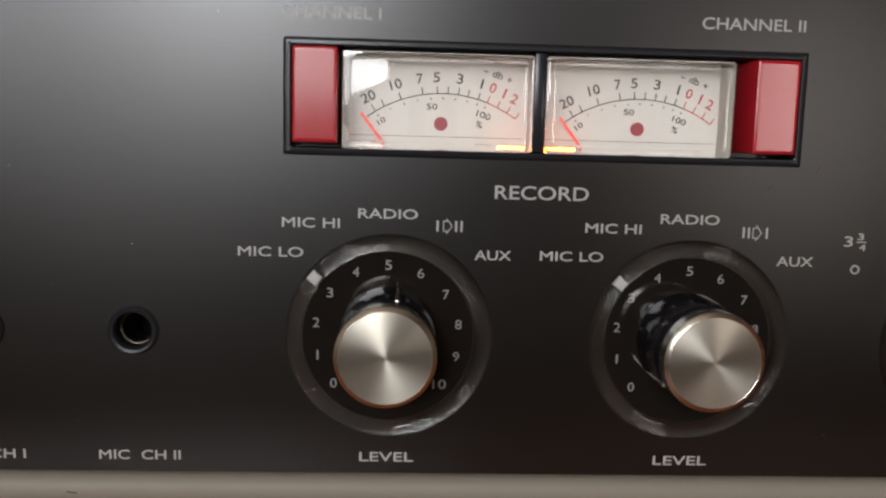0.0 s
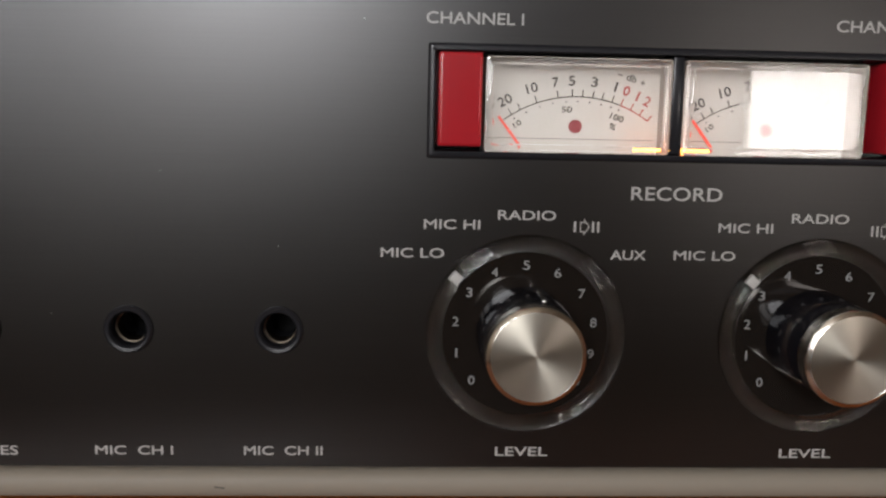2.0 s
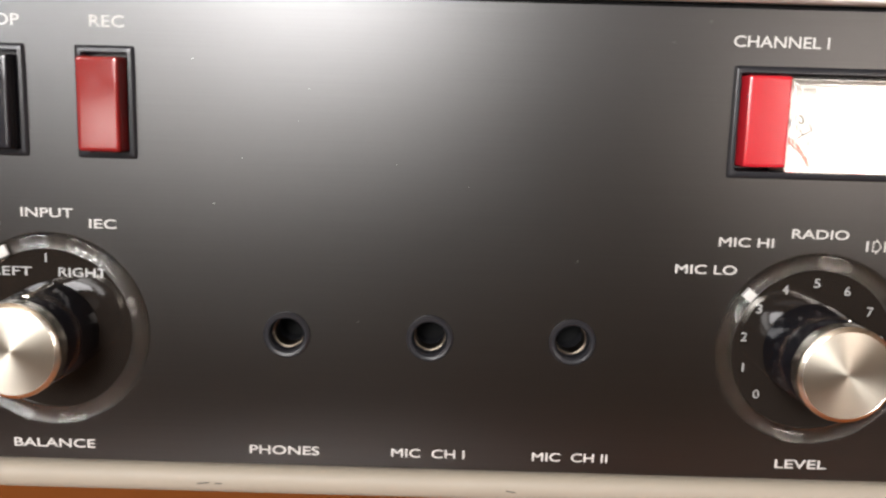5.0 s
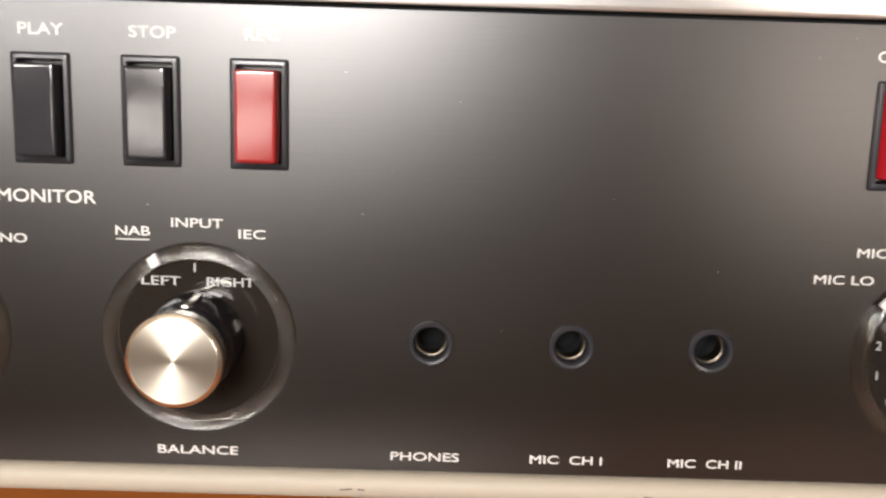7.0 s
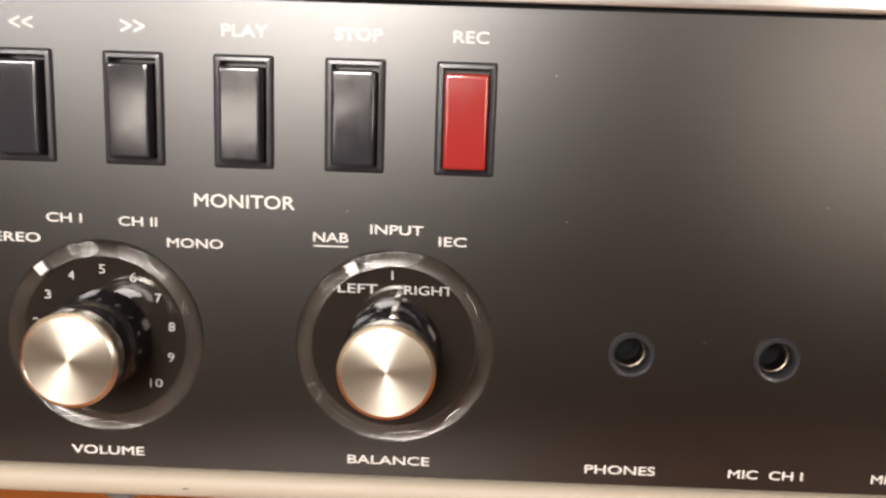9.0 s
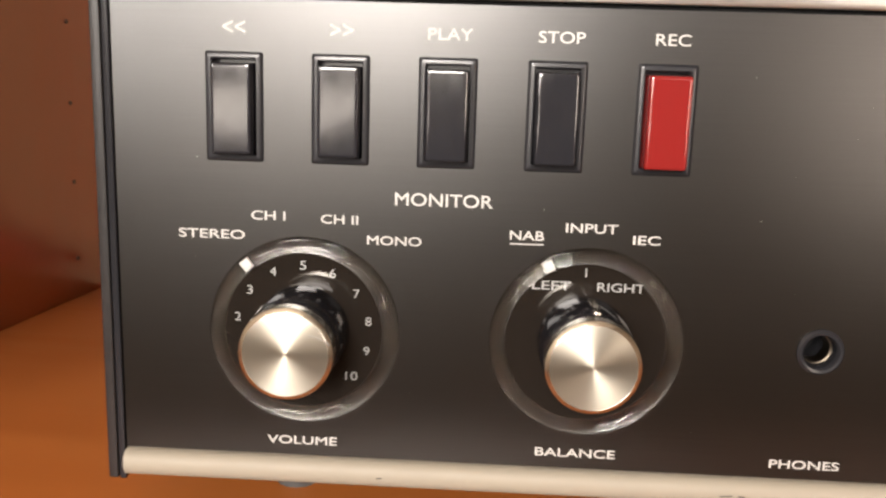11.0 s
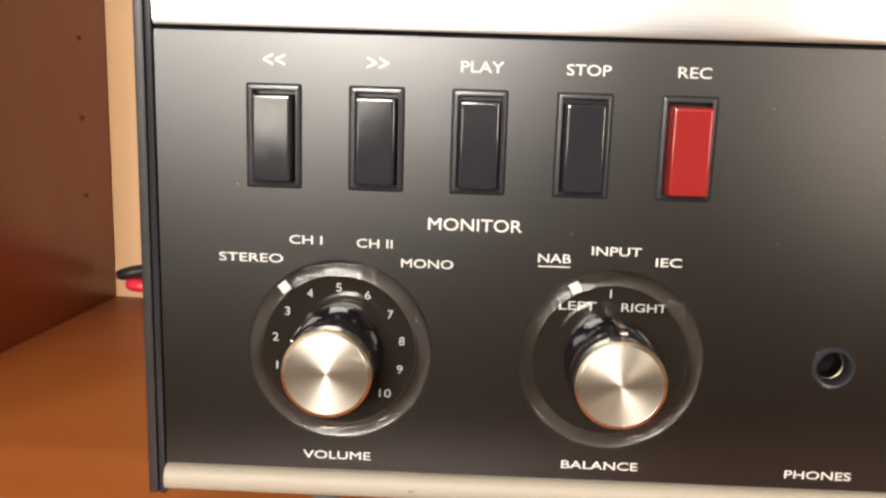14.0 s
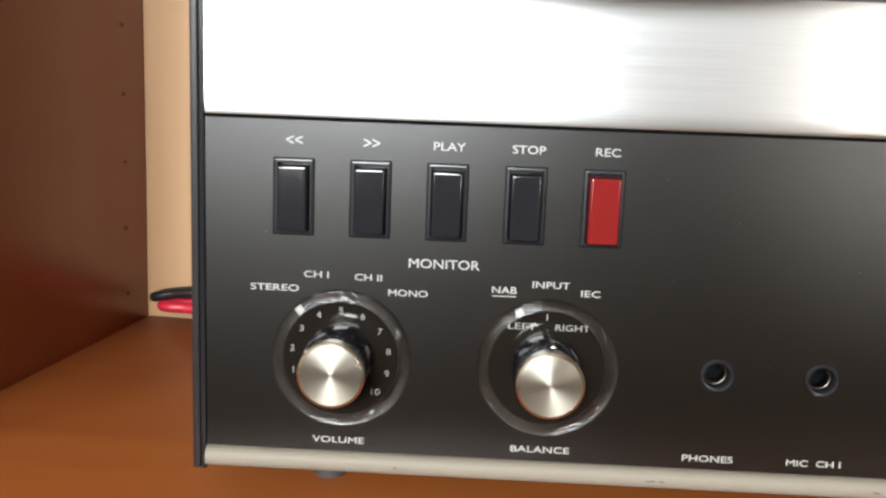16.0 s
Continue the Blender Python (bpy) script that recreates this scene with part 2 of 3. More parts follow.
def loft(loops, cap_last=False):
    """Rings of equal count, each a list of (x, y, z), skinned one to the next."""
    bm = bmesh.new()
    rings = [[bm.verts.new(p) for p in loop] for loop in loops]
    for a, b in zip(rings, rings[1:]):
        for i in range(len(a)):
            j = (i + 1) % len(a)
            bm.faces.new((a[i], a[j], b[j], b[i]))
    if cap_last:
        bm.faces.new(rings[-1])
    return bm


def profile_bar(points, x0, x1):
    """A bar along x with the section (y, z)."""
    bm = bmesh.new()
    a, b = ([bm.verts.new((x, y, z)) for y, z in points] for x in (x0, x1))
    for i in range(len(points)):
        j = (i + 1) % len(points)
        bm.faces.new((a[i], a[j], b[j], b[i]))
    bm.faces.new(a), bm.faces.new(b)
    return bm


def tube(points, r, sides=12):
    cu = bpy.data.curves.new("cable", "CURVE")
    cu.dimensions, cu.bevel_depth, cu.bevel_resolution, cu.use_fill_caps = "3D", r * MM, 4, True
    sp = cu.splines.new("BEZIER")
    sp.bezier_points.add(len(points) - 1)
    for p, co in zip(sp.bezier_points, points):
        p.co = [c * MM for c in co]
        p.handle_left_type = p.handle_right_type = "AUTO"
    ob = new("cable", cu)
    me = bpy.data.meshes.new_from_object(ob.evaluated_get(bpy.context.evaluated_depsgraph_get()))
    bpy.data.objects.remove(ob)
    return me


def lettering(text, x, z, width, height, parent, mat, turn=0.0, y=-0.03, name="lettering", bold=0.0, heavy=0.0):
    """Printed characters, centred on (x, z) and stretched to their width and height."""
    cu = bpy.data.curves.new("lettering", "FONT")
    cu.body, cu.size, cu.resolution_u, cu.extrude, cu.offset = text, 1.0, 4, 0.01, bold
    ob = new("lettering", cu)
    bpy.context.view_layer.update()
    me = bpy.data.meshes.new_from_object(ob.evaluated_get(bpy.context.evaluated_depsgraph_get()))
    bpy.data.objects.remove(ob)
    co = np.array([v.co for v in me.vertices])
    low, high = co.min(0), co.max(0)
    c, s = math.cos(radians(turn)), math.sin(radians(turn))
    for v in me.vertices:
        u = (v.co.x - (low[0] + high[0]) / 2) / (high[0] - low[0]) * width
        w = (v.co.y - (low[1] + high[1]) / 2) / (high[1] - low[1]) * height
        v.co = Vector(((c * u + s * w) * MM, -v.co.z / 0.01 * 0.02 * MM, (c * w - s * u) * MM))
    if heavy:
        # a thicker stroke: the same outlines again, a hair aside and deeper
        bm = bmesh.new()
        bm.from_mesh(me)
        geom = bm.verts[:] + bm.edges[:] + bm.faces[:]
        for shift in ((heavy, 0.004, 0), (0, 0.008, heavy)):
            twin = bmesh.ops.duplicate(bm, geom=geom)["geom"]
            bmesh.ops.translate(bm, vec=Vector(shift) * MM, verts=[v for v in twin if isinstance(v, bmesh.types.BMVert)])
        bm.to_mesh(me)
        bm.free()
    return place(me, name, mat, parent, (x, y, z), 0)


def thing(name, label, category, kind="", group=""):
    return tagged(new(name), label, category, group, kind)


# ---- room ----
def room():
    x0, x1, z0, z1, back = -1800, 2300, -950, 1550, 262
    y = WALL_Y * 1000
    tagged(finish(box(x0, x1, y, back, z0 - 60, z0), "floor", BOARDS), "dark brown wooden floor of the room", "floor", kind="structure")
    tagged(finish(box(x0, x1, y, back, z1, z1 + 60), "ceiling", PLASTER), "warm beige painted ceiling", "ceiling", kind="structure")
    tagged(finish(box(x0 - 80, x0, y, back, z0, z1), "wall_west", PLASTER), "warm beige painted wall", "wall", kind="structure")
    tagged(finish(box(x1, x1 + 80, y, back, z0, z1), "wall_east", PLASTER), "warm beige painted wall", "wall", kind="structure")
    tagged(finish(box(x0, x1, back, back + 80, z0, z1), "wall_north", PLASTER), "warm beige painted wall behind the shelf", "wall", kind="structure")
    holes = [rect(*(c * 1000 for c in op)) for op in OPENINGS]
    tagged(finish(plate(rect(x0, x1, z0, z1), holes, y, y - 120), "wall_south", PLASTER), "warm beige painted wall with windows", "wall", kind="structure")
    for i, op in enumerate(OPENINGS):
        a, b, c, d = (v * 1000 for v in op)
        win = tagged(new("window_%d" % (i + 1)), "white framed window full of daylight", "window", kind="structure")
        for bx in ((a, a + 25, c, d), (b - 25, b, c, d), (a + 25, b - 25, c, c + 25), (a + 25, b - 25, d - 25, d)):
            finish(box(bx[0], bx[1], y - 50, y - 8, bx[2], bx[3], 4), "window_frame", PLASTER, win)

    # an unseen curtain added to block part of the window light: its hem climbs from the middle of the lower window to
    # its far side
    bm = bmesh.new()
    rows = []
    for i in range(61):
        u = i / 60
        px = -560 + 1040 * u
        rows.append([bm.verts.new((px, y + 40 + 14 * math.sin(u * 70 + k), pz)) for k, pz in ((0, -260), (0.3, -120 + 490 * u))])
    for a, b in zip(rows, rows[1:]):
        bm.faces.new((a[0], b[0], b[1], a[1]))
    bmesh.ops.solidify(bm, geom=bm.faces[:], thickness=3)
    tagged(finish(bm, "curtain", LINEN), "unseen beige cloth added to cut the window light on a slant", "curtain", kind="structure")


# ---- shelf ----
def shelf():
    unit = thing("shelf_unit", "orange beech veneered shelf compartment holding the tape recorder", "shelf")
    unit.location, unit.rotation_euler = (-0.1032, 0.2127, 0), (0, 0, radians(-4.4))
    depth, width, high = 255, 640, 470
    finish(box(0, width, -depth, 0, -20, 0, 0.6), "shelf_board", WOOD_FLOOR, unit)
    finish(box(0, width, -depth, 0, high, high + 20, 0.6), "top_board", WOOD_FLOOR, unit)
    side = finish(box(-20, -0.2, -depth, 0, -20, high + 20, 0.6), "side_panel", WOOD_SIDE, unit, label="veneered side panel with shelf pin holes, coloured darker and redder for shade")
    finish(box(width + 0.2, width + 20, -depth, 0, -20, high + 20, 0.6), "side_panel", WOOD_SIDE, unit)
    finish(box(-20, width + 20, 0.2, 6, -20, high + 20), "back_panel", WOOD_BACK, unit, label="pale beech back panel")
    # pin holes as solid discs, the shade inside them put into the colour
    for row in range(12):
        bm = bmesh.new()
        bmesh.ops.create_cone(bm, cap_ends=True, segments=16, radius1=0.9, radius2=0.9, depth=0.5, matrix=pose(0, -23.5, 51 + 33.7 * (row - 1), 0, 90, 0))
        finish(bm, "pin_hole", PIN, side, (0.1, 0, 0))


def cables():
    for name, mat, pts, r, label in (
        ("audio_cable", CABLE_RED, ((20, 199, 3.0), (-40, 198, 6.0), (-77, 199, 8.4), (-91.5, 202, 9.0), (-84, 207, 9.0), (-60, 207, 8.0), (-20, 207, 4.5), (20, 207, 3.0)), 2.9, "red audio cable looped on the shelf behind the recorder"),
        ("power_cable", CABLE_BLACK, ((30, 199, 2.8), (-20, 199, 14.0), (-60, 199, 16.5), (-84, 201, 15.6), (-96.5, 204, 12.6), (-87, 208, 14.6), (-60, 208, 15.5), (-20, 208, 12.0), (30, 208, 2.8)), 2.6, "black cable looped on the shelf behind the recorder"),
    ):
        tagged(place(tube(pts, r), name, mat, None), label, "cable")


# ---- tape recorder ----
def printed_labels(panel):
    big, small = 2.35, 1.85
    words = (
        ("CHANNEL I", 237.1, 105.9, 18.3, 2.15), ("CHANNEL II", 316.4, 106.2, 19.8, 2.15), ("RECORD", 277.5, 73.5, 18.0, 2.6), ("MONITOR", 63.9, 73.6, 19.8, 2.6),
        ("PLAY", 64.2, 106.3, 8.7, 2.2), ("STOP", 85.9, 106.3, 9.0, 2.2), ("REC", 107.3, 106.4, 6.7, 2.2), ("<<", 21.4, 106.6, 4.5, 2.3), (">>", 42.8, 106.5, 4.5, 2.3),
        ("LEVEL", 248.7, 20.6, 10.6, small), ("LEVEL", 307.6, 20.4, 10.8, small), ("VOLUME", 35.0, 20.6, 15.0, small), ("BALANCE", 93.4, 20.7, 16.8, small),
        ("PHONES", 141.3, 20.5, 14.4, small), ("MIC  CH I", 171.2, 20.6, 15.2, small), ("MIC  CH II", 200.7, 20.6, 15.6, small),
        ("MIC LO", 226.0, 61.2, 12.3, small), ("MIC HI", 233.6, 66.9, 10.9, small), ("RADIO", 248.2, 68.9, 11.3, small), ("AUX", 268.5, 61.3, 7.0, small),
        ("MIC LO", 283.8, 61.4, 12.3, small), ("MIC HI", 291.7, 67.0, 10.9, small), ("RADIO", 306.6, 69.1, 11.5, small), ("AUX", 327.9, 61.3, 7.2, small),
        ("STEREO", 16.2, 65.0, 13.7, small), ("CH I", 28.0, 69.2, 7.0, small), ("CH II", 42.7, 68.9, 7.6, small), ("MONO", 54.0, 64.9, 11.1, small),
        ("NAB", 81.0, 67.1, 6.9, small), ("INPUT", 94.0, 69.0, 10.4, small), ("IEC", 105.1, 67.0, 5.4, small),
        ("3", 338.3, 65.5, 1.7, 2.0), ("3", 340.7, 66.5, 1.2, 1.3), ("4", 341.2, 64.4, 1.2, 1.3),
    )
    for text, x, z, w, h in words:
        lettering(text, x, z, w, h, panel, WHITE_PRINT, heavy=0.05)
    # the line under the equaliser setting, the fraction's stroke and the speed mark
    finish(box(77.6, 84.4, -0.05, 0, 65.2, 65.45), "print_line", WHITE_PRINT, panel)
    finish(box(339.9, 342.0, -0.05, 0, 65.35, 65.55), "print_line", WHITE_PRINT, panel)
    finish(plate(circle(340.1, 60.0, 0.95, 24), [circle(340.1, 60.0, 0.6, 24)], -0.05, 0), "print_ring", WHITE_PRINT, panel)
    finish(box(346.4, 350.5, -0.05, 0, 64.6, 66.6), "print_bar", WHITE_PRINT, panel)
    # channel transfer signs: bars and a hollow arrow
    for x, bars in ((260.0, (-2.3, 1.27, 2.3)), (319.6, (-2.3, -1.27, 2.3))):
        for b in bars:
            finish(box(x + b - 0.2, x + b + 0.2, -0.05, 0, 65.75, 67.85), "print_bar", WHITE_PRINT, panel)
        mid = x + (-0.33 if bars[1] > 0 else 0.4)
        o = [(mid - 0.92, 65.75), (mid - 0.25, 65.75), (mid - 0.25, 65.2), (mid + 0.95, 66.8), (mid - 0.25, 68.4), (mid - 0.25, 67.85), (mid - 0.92, 67.85)]
        i = [(mid - 0.74, 65.93), (mid - 0.07, 65.93), (mid - 0.07, 65.72), (mid + 0.72, 66.8), (mid - 0.07, 67.88), (mid - 0.07, 67.67), (mid - 0.74, 67.67)]
        finish(plate(o, [i], -0.05, 0), "print_arrow", WHITE_PRINT, panel)


DIAL_SECTION = ((16.7, 0.29), (16.8, 1.0), (17.05, 1.46), (17.25, 1.63), (17.55, 1.69), (17.75, 1.59), (17.95, 1.67), (18.3, 1.63), (18.5, 1.51), (18.7, 1.53), (19.1, 1.3), (19.3, 1.09), (19.5, 1.06), (19.75, 0.75), (19.95, 0.48), (20.0, 0.25))
EDGE_SECTION = ((8.9, 12.9), (9.18, 13.1), (9.2, 15.95), (9.1, 16.15), (8.45, 16.62), (8.35, 16.66), (8.25, 16.6))
BODY_SECTION = ((0, 0.2), (9.75, 0.2), (9.7, 1.2), (9.65, 2.0), (9.15, 12.3), (8.9, 12.75), (0, 12.75))
CAP_SECTION = ((7.9, 12.6), (8.8, 12.75), (8.8, 16.0), (8.45, 16.6), (8.3, 16.62), (0, 16.62))


def control(recorder, panel, x, z, pointer, index, scale, index_width):
    """A clear dial with its pointer, and the knob in it."""
    bm = lathe(DIAL_SECTION, 96, True)
    bmesh.ops.translate(bm, vec=(0.35, 0, 0.1), verts=bm.verts)
    dial = finish(bm, "clear_dial", RIM, recorder, (x, 0, z), 28, "clear acrylic dial skirt")
    dial.visible_shadow = False
    finish(lathe(EDGE_SECTION, 96), "cap_edge", POLISHED, dial, (0, 0, 0), 24, "polished bevelled cap edge")
    finish(lathe(((0, 0.028), (16.65, 0.028), (16.65, -0.2)), 72), "dial_face", DISC, dial, (0, 0, 0), 28, "glossy black dial face")
    finish(lathe(BODY_SECTION, 72), "knob_body", KNOB_BLACK, dial, (0, 0, 0), 30, "glossy black knob body")
    finish(lathe(CAP_SECTION, 96), "knob_cap", SPUN, dial, (0, 0, 0), 24, "spun aluminium knob cap")
    a = radians(pointer)
    bm = box(-1.05, 1.05, -2.0, -1.0, 17.0, 19.2, 0.12)
    bmesh.ops.rotate(bm, cent=(0, 0, 0), matrix=Matrix.Rotation(a, 3, "Y"), verts=bm.verts)
    finish(bm, "pointer_mark", WHITE_PRINT, dial, label="white pointer mark")
    bm = box(-index_width / 2, index_width / 2, -11.4, -1.0, 8.8, 9.45, 0.1)
    for v in bm.verts:
        v.co.z += (12.0 + v.co.y) * 0.045
    bmesh.ops.rotate(bm, cent=(0, 0, 0), matrix=Matrix.Rotation(radians(index), 3, "Y"), verts=bm.verts)
    finish(bm, "index_line", POLISHED, dial, label="bright inlaid index line")
    for n in range(11 if scale else 0):
        b = radians(26.5 * (n - 5))
        text = str(n)
        lettering(text, x + 14.0 * math.sin(b), z + 14.0 * math.cos(b), (2.6 if n == 10 else 0.34 if n == 1 else 1.25), 1.85, panel, DIAL_PRINT, name="numeral", bold=0.0)


def push_button(recorder, x, out, red=False):
    z0, z1, w = 80.15, 101.85, 5.8
    rings = [[(a, y, b) for a, b in rect(x - w + d, x + w - d, z0 + d, z1 - d, r)] for d, y, r in ((0, 0.1, 0.5), (0, -0.25, 0.5), (0.4, -0.7, 0.45), (0.5, -0.75, 0.4), (1.2, -0.75, 0.35), (1.4, -0.6, 0.3), (1.5, 0.5, 0.3), (1.5, 2.5, 0.3))]
    bezel = finish(loft(rings, True), "button_bezel", BEZEL_BLACK, recorder, smooth=30, label="glossy black button surround")
    kw, k0, k1 = 4.05, z0 + 1.5, z1 - 2.3
    rings = [[(a, y, b) for a, b in rect(x - kw + d, x + kw - d, k0 + d, k1 - d, max(0.5 - d * 0.3, 0.1))] for d, y in ((-0.15, 2.4), (-0.05, -out + 0.9), (0.05, -out + 0.35), (0.22, -out + 0.1), (0.5, -out), (0.75, -out))]
    finish(loft(rings, True), "key", KEY_RED if red else KEY_BLACK, bezel, smooth=30, label="glossy red key" if red else "glossy black key")


def jack(recorder, x, z):
    ring = finish(lathe(((3.25, 14.0 - 28), (3.25, -0.6), (3.45, 0.35), (3.75, 0.75), (4.3, 0.85), (4.75, 0.45), (4.85, 0.0), (4.85, -1.5)), 56), "jack_socket", BEZEL_BLACK, recorder, (x, 0, z), 30, "black rimmed headphone type jack socket")
    finish(lathe(((3.24, -2.4), (3.0, -2.5), (2.95, -2.8), (2.95, -6.2), (3.2, -6.4)), 48), "sleeve", BRASS, ring, label="worn metal contact sleeve")
    finish(lathe(((0, -11.5), (3.1, -11.5)), 32), "socket_end", GAP, ring)


def level_meter(recorder, x0, x1, cx, lamp_side):
    z0, z1, cz = 81.15, 99.1, 90.2
    card_y = 6.4
    card = finish(box(x0 + 0.2, x1 - 0.2, card_y, card_y + 0.8, z0 + 0.2, z1 - 0.2), "level_meter", CARD, recorder, label="cream level meter scale behind a clear cover")
    rings = [[(a, yy, b) for a, b in rect(x0 + d, x1 - d, z0 + d, z1 - d, 0.4)] for d, yy in ((0.03, card_y + 0.8), (0.06, -0.5), (0.18, -0.6), (0.25, 0.3), (0.35, card_y - 0.05))]
    finish(loft(rings), "card_surround", SURROUND, card, smooth=30, label="cream plastic walls round the scale")
    # clear cover: a stepped front
    rings = [[(a, yy, b) for a, b in rect(x0 + d, x1 - d, z0 + d, z1 - d, 0.5)] for d, yy in ((1.0, -0.7), (0.1, -0.7), (0.0, -0.8), (0.0, -1.0), (0.12, -1.15), (0.35, -1.2), (1.2, -1.25), (1.4, -1.55), (1.6, -1.65), (1.9, -1.65))]
    bm = loft(rings, True)
    bm.faces.new(bm.verts[:len(rings[0])])
    cover = finish(bm, "cover", CLEAR, card, smooth=20, label="clear acrylic cover")
    cover.visible_shadow = False
    y = card_y - 0.06
    ox, oz, r = cx - 0.3, cz - 22.8, 24.65

    def arc(a0, a1, mat, name, r0=r - 0.11, r1=r + 0.11):
        n = 24
        angles = [radians(a0 + (a1 - a0) * i / n) for i in range(n + 1)]
        pts = [(ox + r1 * math.sin(a), oz + r1 * math.cos(a)) for a in angles] + [(ox + r0 * math.sin(a), oz + r0 * math.cos(a)) for a in reversed(angles)]
        finish(plate(pts, [], y - 0.03, y + 0.03), name, mat, card, smooth=0)

    arc(-36.5, 20.6, BLACK_PRINT, "scale_arc")
    arc(20.6, 35.2, RED_PRINT, "scale_arc")
    for a in (-32.1, -27.4, -19.2, -9.2, -2.6, 2.2, 7.0, 11.4, 16.2, 20.6, 25.5, 30.5, 35.2):
        bm = box(-0.11, 0.11, y - 0.03, y + 0.03, r, r + 1.4)
        bmesh.ops.rotate(bm, cent=(0, 0, 0), matrix=Matrix.Rotation(radians(a), 3, "Y"), verts=bm.verts)
        finish(bm, "tick", RED_PRINT if a > 20 else BLACK_PRINT, card, (ox, 0, oz), 0)
    for a in (-32.0, -25.5, -18.5, -12.0, -5.6, 0.1, 5.8, 11.5, 16.4, 20.5):
        finish(plate(circle(0, 0, 0.17, 10), [], y - 0.03, y + 0.03), "dot", BLACK_PRINT, card, (ox + (r - 0.95) * math.sin(radians(a)), 0, oz + (r - 0.95) * math.cos(radians(a))), 0)
    for text, a, w in (("20", -31.5, 2.8), ("10", -19.4, 2.3), ("7", -9.5, 1.25), ("5", -2.7, 1.3), ("3", 6.7, 1.3), ("1", 15.8, 0.4), ("0", 20.5, 1.3), ("1", 25.7, 0.4), ("2", 30.2, 1.3)):
        lettering(text, ox + 27.75 * math.sin(radians(a)), oz + 27.75 * math.cos(radians(a)), w, 1.95, card, RED_PRINT if a > 20 else BLACK_PRINT, a * 0.85, y, "numeral", 0.012)
    for text, u, v, w, h, turn, mat in (("10", -12.2, -3.7, 1.65, 1.15, -35, BLACK_PRINT), ("50", -2.4, -0.7, 2.1, 1.2, 0, BLACK_PRINT), ("100", 7.7, -2.1, 2.8, 1.25, 18, BLACK_PRINT), ("%", 6.9, -3.9, 1.35, 1.25, 18, BLACK_PRINT), ("db", 10.3, 5.7, 2.1, 1.35, 20, BLACK_PRINT), ("-", 8.0, 6.3, 0.95, 0.2, 16, BLACK_PRINT), ("+", 12.6, 4.8, 0.95, 0.95, 24, BLACK_PRINT)):
        lettering(text, cx + u, cz + v, w, h, card, mat, turn, y, "numeral", 0.012)
    finish(plate(circle(cx - 0.6, cz - 4.0, 1.35, 32), [], y - 0.05, y + 0.05), "lamp_dot", DOT_RED, card, smooth=0)
    finish(box(x0 + 0.9, x1 - 0.9, y - 0.02, y + 0.04, cz - 6.55, cz - 6.45), "scale_line", BLACK_PRINT, card, smooth=0)
    bm = box(-0.26, 0.26, card_y - 1.1, card_y - 0.9, 18.6, 25.9)
    bmesh.ops.rotate(bm, cent=(0, 0, 0), matrix=Matrix.Rotation(radians(-37.6), 3, "Y"), verts=bm.verts)
    finish(bm, "needle", NEEDLE_RED, card, (ox, 0, oz), 0, "red needle at rest")
    lx = x1 - 3.6 if lamp_side > 0 else x0 + 3.6
    finish(box(lx - 2.6, lx + 2.6, 0.9, 1.9, z0 + 0.75, z0 + 1.15, 0.12), "scale_lamp", BULB, card, label="glowing amber scale lamp")


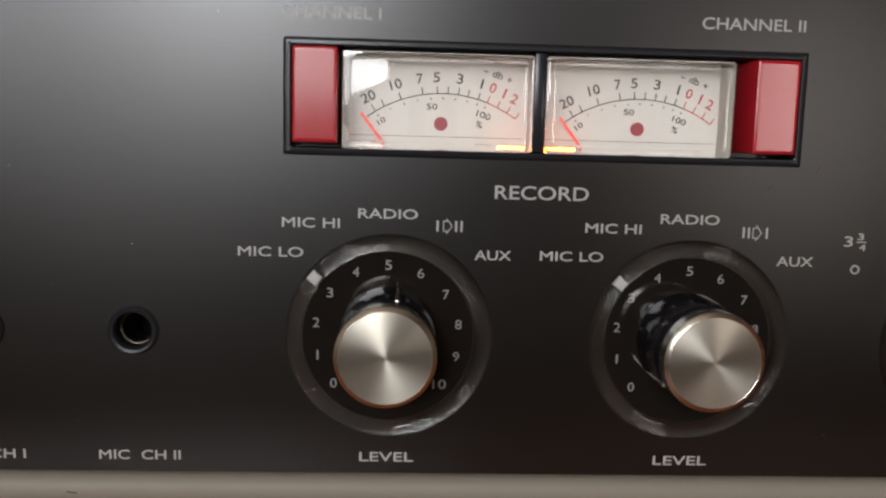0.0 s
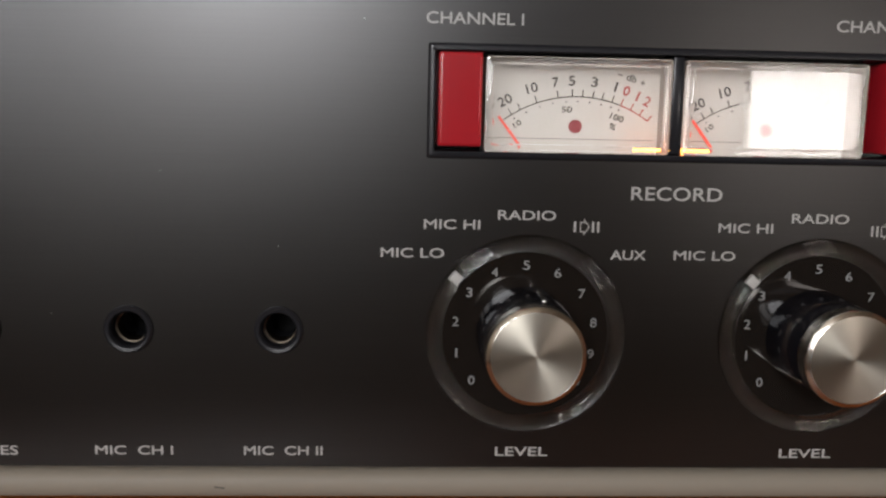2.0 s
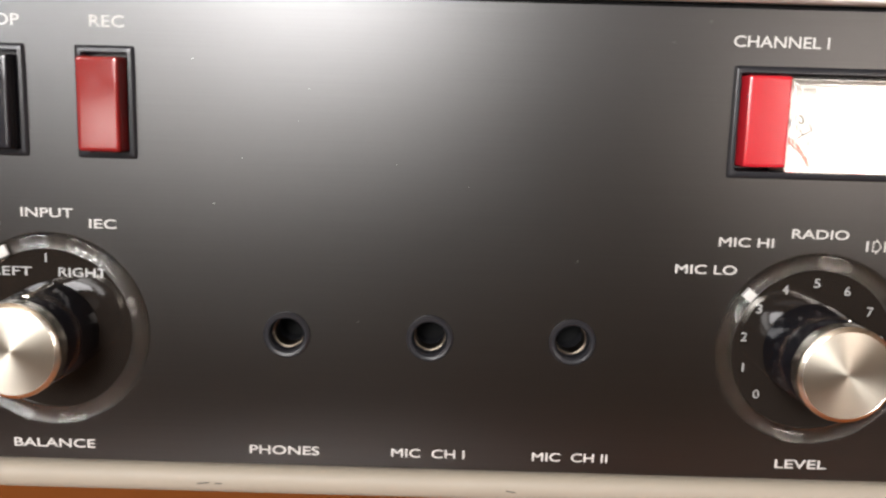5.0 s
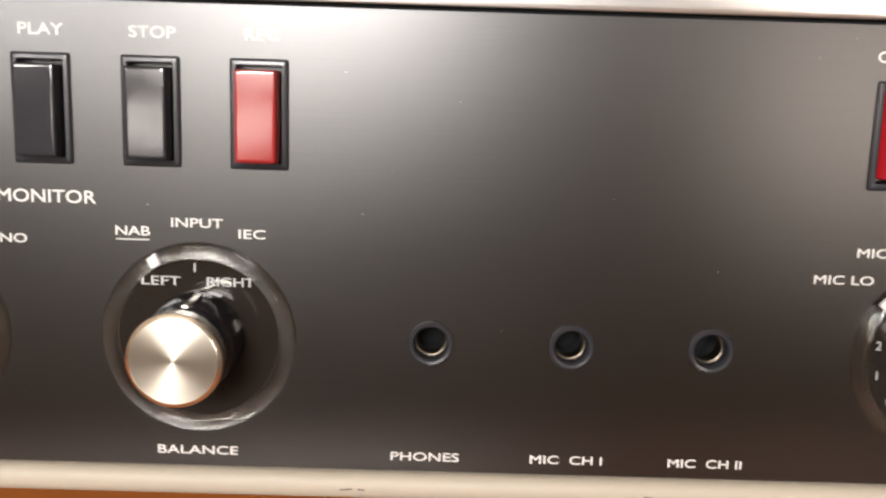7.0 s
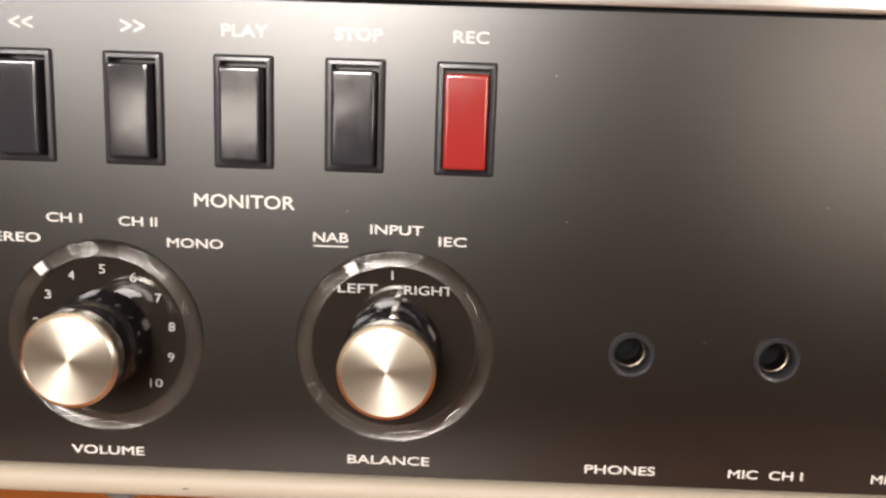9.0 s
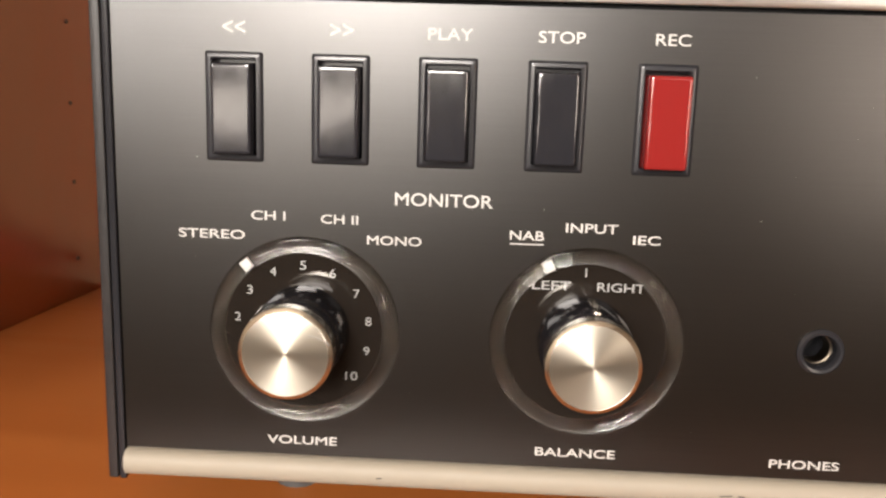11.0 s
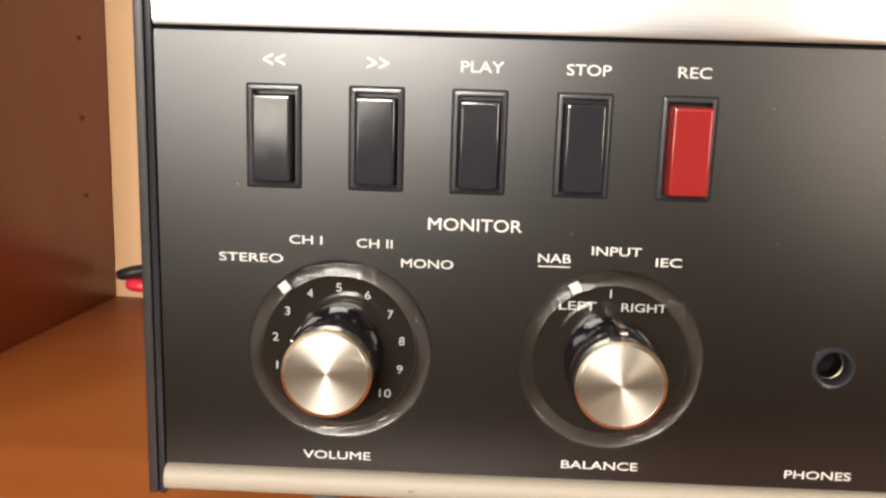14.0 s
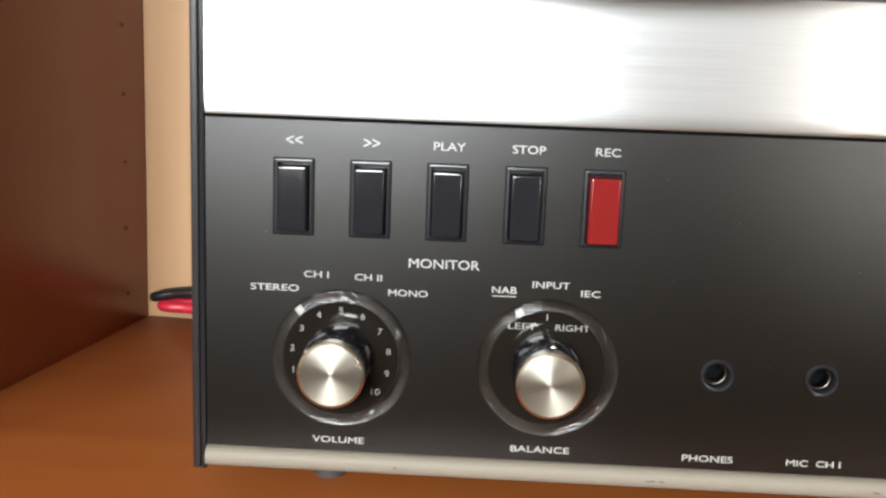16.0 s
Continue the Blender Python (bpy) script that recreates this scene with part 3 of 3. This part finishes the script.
def tape_recorder():
    rec = thing("tape_recorder", "black and silver reel tape recorder standing in an orange wooden shelf", "tape recorder")
    left, right = -3.4, 396.0
    jacks = ((141.9, 45.35), (171.0, 45.4), (200.0, 45.45))
    keys = ((21.4, 3.2), (42.75, 3.6), (64.0, 3.8), (85.45, 4.0), (106.75, 4.5))
    holes = [circle(x, z, 4.4) for x, z in jacks]
    holes += [rect(x - 5.3, x + 5.3, 80.7, 101.3) for x, _ in keys] + [rect(229.2, 326.6, 80.5, 100.6)]
    panel = finish(plate(rect(left, right, 17.3, 112.0), holes, 0.0, 1.6), "front_panel", PANEL, rec, smooth=0, label="satin black brushed control panel with white lettering")
    printed_labels(panel)
    finish(panel_dust(), "dust", DIAL_PRINT, panel, label="pale dust specks")["kind"] = "stuff"
    for x, z, w, turn in ((331.0, 79.2, 1.7, -62), (321.8, 75.6, 1.3, -38), (329.2, 76.8, 0.8, 15)):
        bm = box(-w / 2, w / 2, -0.012, 0, -0.05, 0.05)
        bmesh.ops.rotate(bm, cent=(0, 0, 0), matrix=Matrix.Rotation(radians(turn), 3, "Y"), verts=bm.verts)
        finish(bm, "scratch", BEZEL_BLACK, panel, (x, 0, z), 0, "faint scuff on the panel")
    # case: charcoal sides with a front lip, black inner trim, back and base
    for x, s in ((left, -1), (right, 1)):
        a, b = sorted((x + s * 1.7, x + s * 3.9))
        finish(box(a, b, -1.2, 195, 10.2, 352, 0.5), "case_side", CASE, rec, label="charcoal case side")
        a, b = sorted((x + s * 0.15, x + s * 1.6))
        finish(box(a, b, -0.8, 20, 10.0, 352, 0.3), "edge_trim", BEZEL_BLACK, rec)
    finish(box(left, right, 2.0, 194, 11.0, 13.0), "base_plate", GAP, rec)
    finish(box(left - 1.6, right + 1.6, 192, 196, 13.2, 350), "back_cover", CASE, rec)
    finish(box(left - 1.6, right + 1.6, 2, 191.8, 348, 352), "case_top", CASE, rec)
    finish(box(left, right, 14.8, 16.0, 13.2, 347), "chassis", GAP, rec)
    # rounded silver trim under the panel
    arcs = [(0.2 - 3.0 * math.sin(radians(a)) ** 0.8, 14.2 + 2.95 * math.cos(radians(a))) for a in range(0, 181, 12)]
    finish(profile_bar([(3.0, 17.15)] + arcs + [(3.0, 11.25)], left + 0.1, right), "bottom_trim", TRIM, rec, smooth=50, label="rounded satin silver trim strip")
    for x, w, turn in ((125.0, 2.6, -6), (128.2, 1.4, 4), (188.5, 2.0, 8), (52.0, 1.2, -4)):
        bm = box(-w / 2, w / 2, -2.87, -2.6, -0.12, 0.12)
        bmesh.ops.rotate(bm, cent=(0, 0, 0), matrix=Matrix.Rotation(radians(turn), 3, "Y"), verts=bm.verts)
        finish(bm, "scratch", CASE, rec, (x, 0, 14.0), 0, "dark scratch in the trim")
    # shadow gap and the aluminium deck plate with its rounded lower edge
    finish(box(left, right, 0.9, 2.4, 112.05, 113.4), "panel_gap", GAP, rec)
    roll = [(0.9, 113.0), (-0.8, 113.0), (-1.0, 113.2), (-1.18, 114.0), (-1.38, 115.5), (-1.47, 116.8), (-1.5, 118.2), (-1.5, 119.0), (-1.5, 344.0), (-1.5, 345.0), (1.5, 345.0), (1.5, 113.1)]
    finish(profile_bar(roll, left + 0.3, right), "deck_plate", ALU, rec, smooth=50, label="brushed aluminium deck plate")
    rings = [[(a, y, b) for a, b in rect(22 + d, 318 - d, 147.9 + d, 196 - d, 3.0)] for d, y in ((0, -1.4), (0, -20), (0.6, -21.6), (2.0, -22))]
    finish(loft(rings, True), "head_cover", HEADS, rec, label="dark grey tape head cover")
    for x in (29, 365):
        for y in (24, 170):
            bm = bmesh.new()
            bmesh.ops.create_cone(bm, cap_ends=True, segments=28, radius1=5.2, radius2=6.0, depth=11.0, matrix=pose(x, y, 5.5))
            finish(bm, "foot", RUBBER, rec, label="worn grey rubber foot")
    # push buttons
    for i, (x, out) in enumerate(keys):
        push_button(rec, x, out, i == 4)
    for x, z in jacks:
        jack(rec, x, z)
    # meter window
    rings = [[(a, y, b) for a, b in rect(228.4 + d, 327.3 - d, 79.7 + d, 101.35 - d, 0.5)] for d, y in ((0, 0.1), (0, -0.25), (0.4, -0.7), (0.5, -0.75), (1.2, -0.75), (1.4, -0.6), (1.5, 0.5), (1.5, 8.2))]
    finish(loft(rings, True), "meter_bezel", BEZEL_BLACK, rec, smooth=30, label="glossy black meter surround")
    finish(box(275.15, 277.25, -0.9, 8.0, 81.3, 99.7, 0.2), "meter_divider", BEZEL_BLACK, rec)
    for x in (234.5, 320.5):
        rings = [[(a, y, b) for a, b in rect(x - 4.1 + d, x + 4.1 - d, 82.1 + d, 99.5 - d, 0.35)] for d, y in ((0, 8.0), (0, -2.9), (0.12, -3.3), (0.45, -3.5), (0.7, -3.5))]
        finish(loft(rings, True), "indicator_block", LAMP_RED, rec, smooth=30, label="red translucent record button")
    level_meter(rec, 239.4, 275.0, 258.65, 1)
    level_meter(rec, 277.4, 313.2, 297.4, -1)
    # dials
    for x, pointer, index, scale, wide in ((35.2, -39.0, -58, True, 0.5), (93.8, -27.0, 5, False, 1.4), (248.5, -50.5, 12, True, 0.6), (307.2, -50.5, -128, True, 0.6), (366.0, -60.0, -60, False, 0.6)):
        control(rec, panel, x, 45.05, pointer, index, scale, wide)
    for a0, a1, r0, r1 in ((50, 76, 6.0, 9.0), (150, 166, 4.2, 5.4)):
        pts = [(35.2 + (r0 + (r1 - r0) * i / 8) * math.sin(radians(a0 + (a1 - a0) * i / 8)), 45.05 + (r0 + (r1 - r0) * i / 8) * math.cos(radians(a0 + (a1 - a0) * i / 8))) for i in range(9)]
        pts += [(x, z + 0.14) for x, z in reversed(pts)]
        finish(plate(pts, [], -16.66, -16.6), "scratch", WHITE_PRINT, rec, smooth=0, label="pale scratch on the knob cap")
    lettering("LEFT", 86.5, 57.0, 7.9, 1.85, panel, DIAL_PRINT, bold=0.004)
    lettering("RIGHT", 100.7, 57.0, 9.7, 1.85, panel, DIAL_PRINT, bold=0.004)
    finish(box(93.25, 93.55, -0.05, 0, 59.0, 60.8), "print_line", DIAL_PRINT, panel)


def panel_dust():
    """Tiny pale specks that lie on the panel."""
    rng = random.Random(7)
    bm = bmesh.new()
    for _ in range(34):
        x, z, r = rng.uniform(0, 345), rng.uniform(22, 110), rng.uniform(0.06, 0.15)
        bmesh.ops.create_icosphere(bm, subdivisions=1, radius=r, matrix=Matrix.Translation((x, -0.02, z)) @ Matrix.Diagonal((1, 0.4, rng.uniform(0.5, 1.2), 1)))
    return bm


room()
shelf()
cables()
tape_recorder()
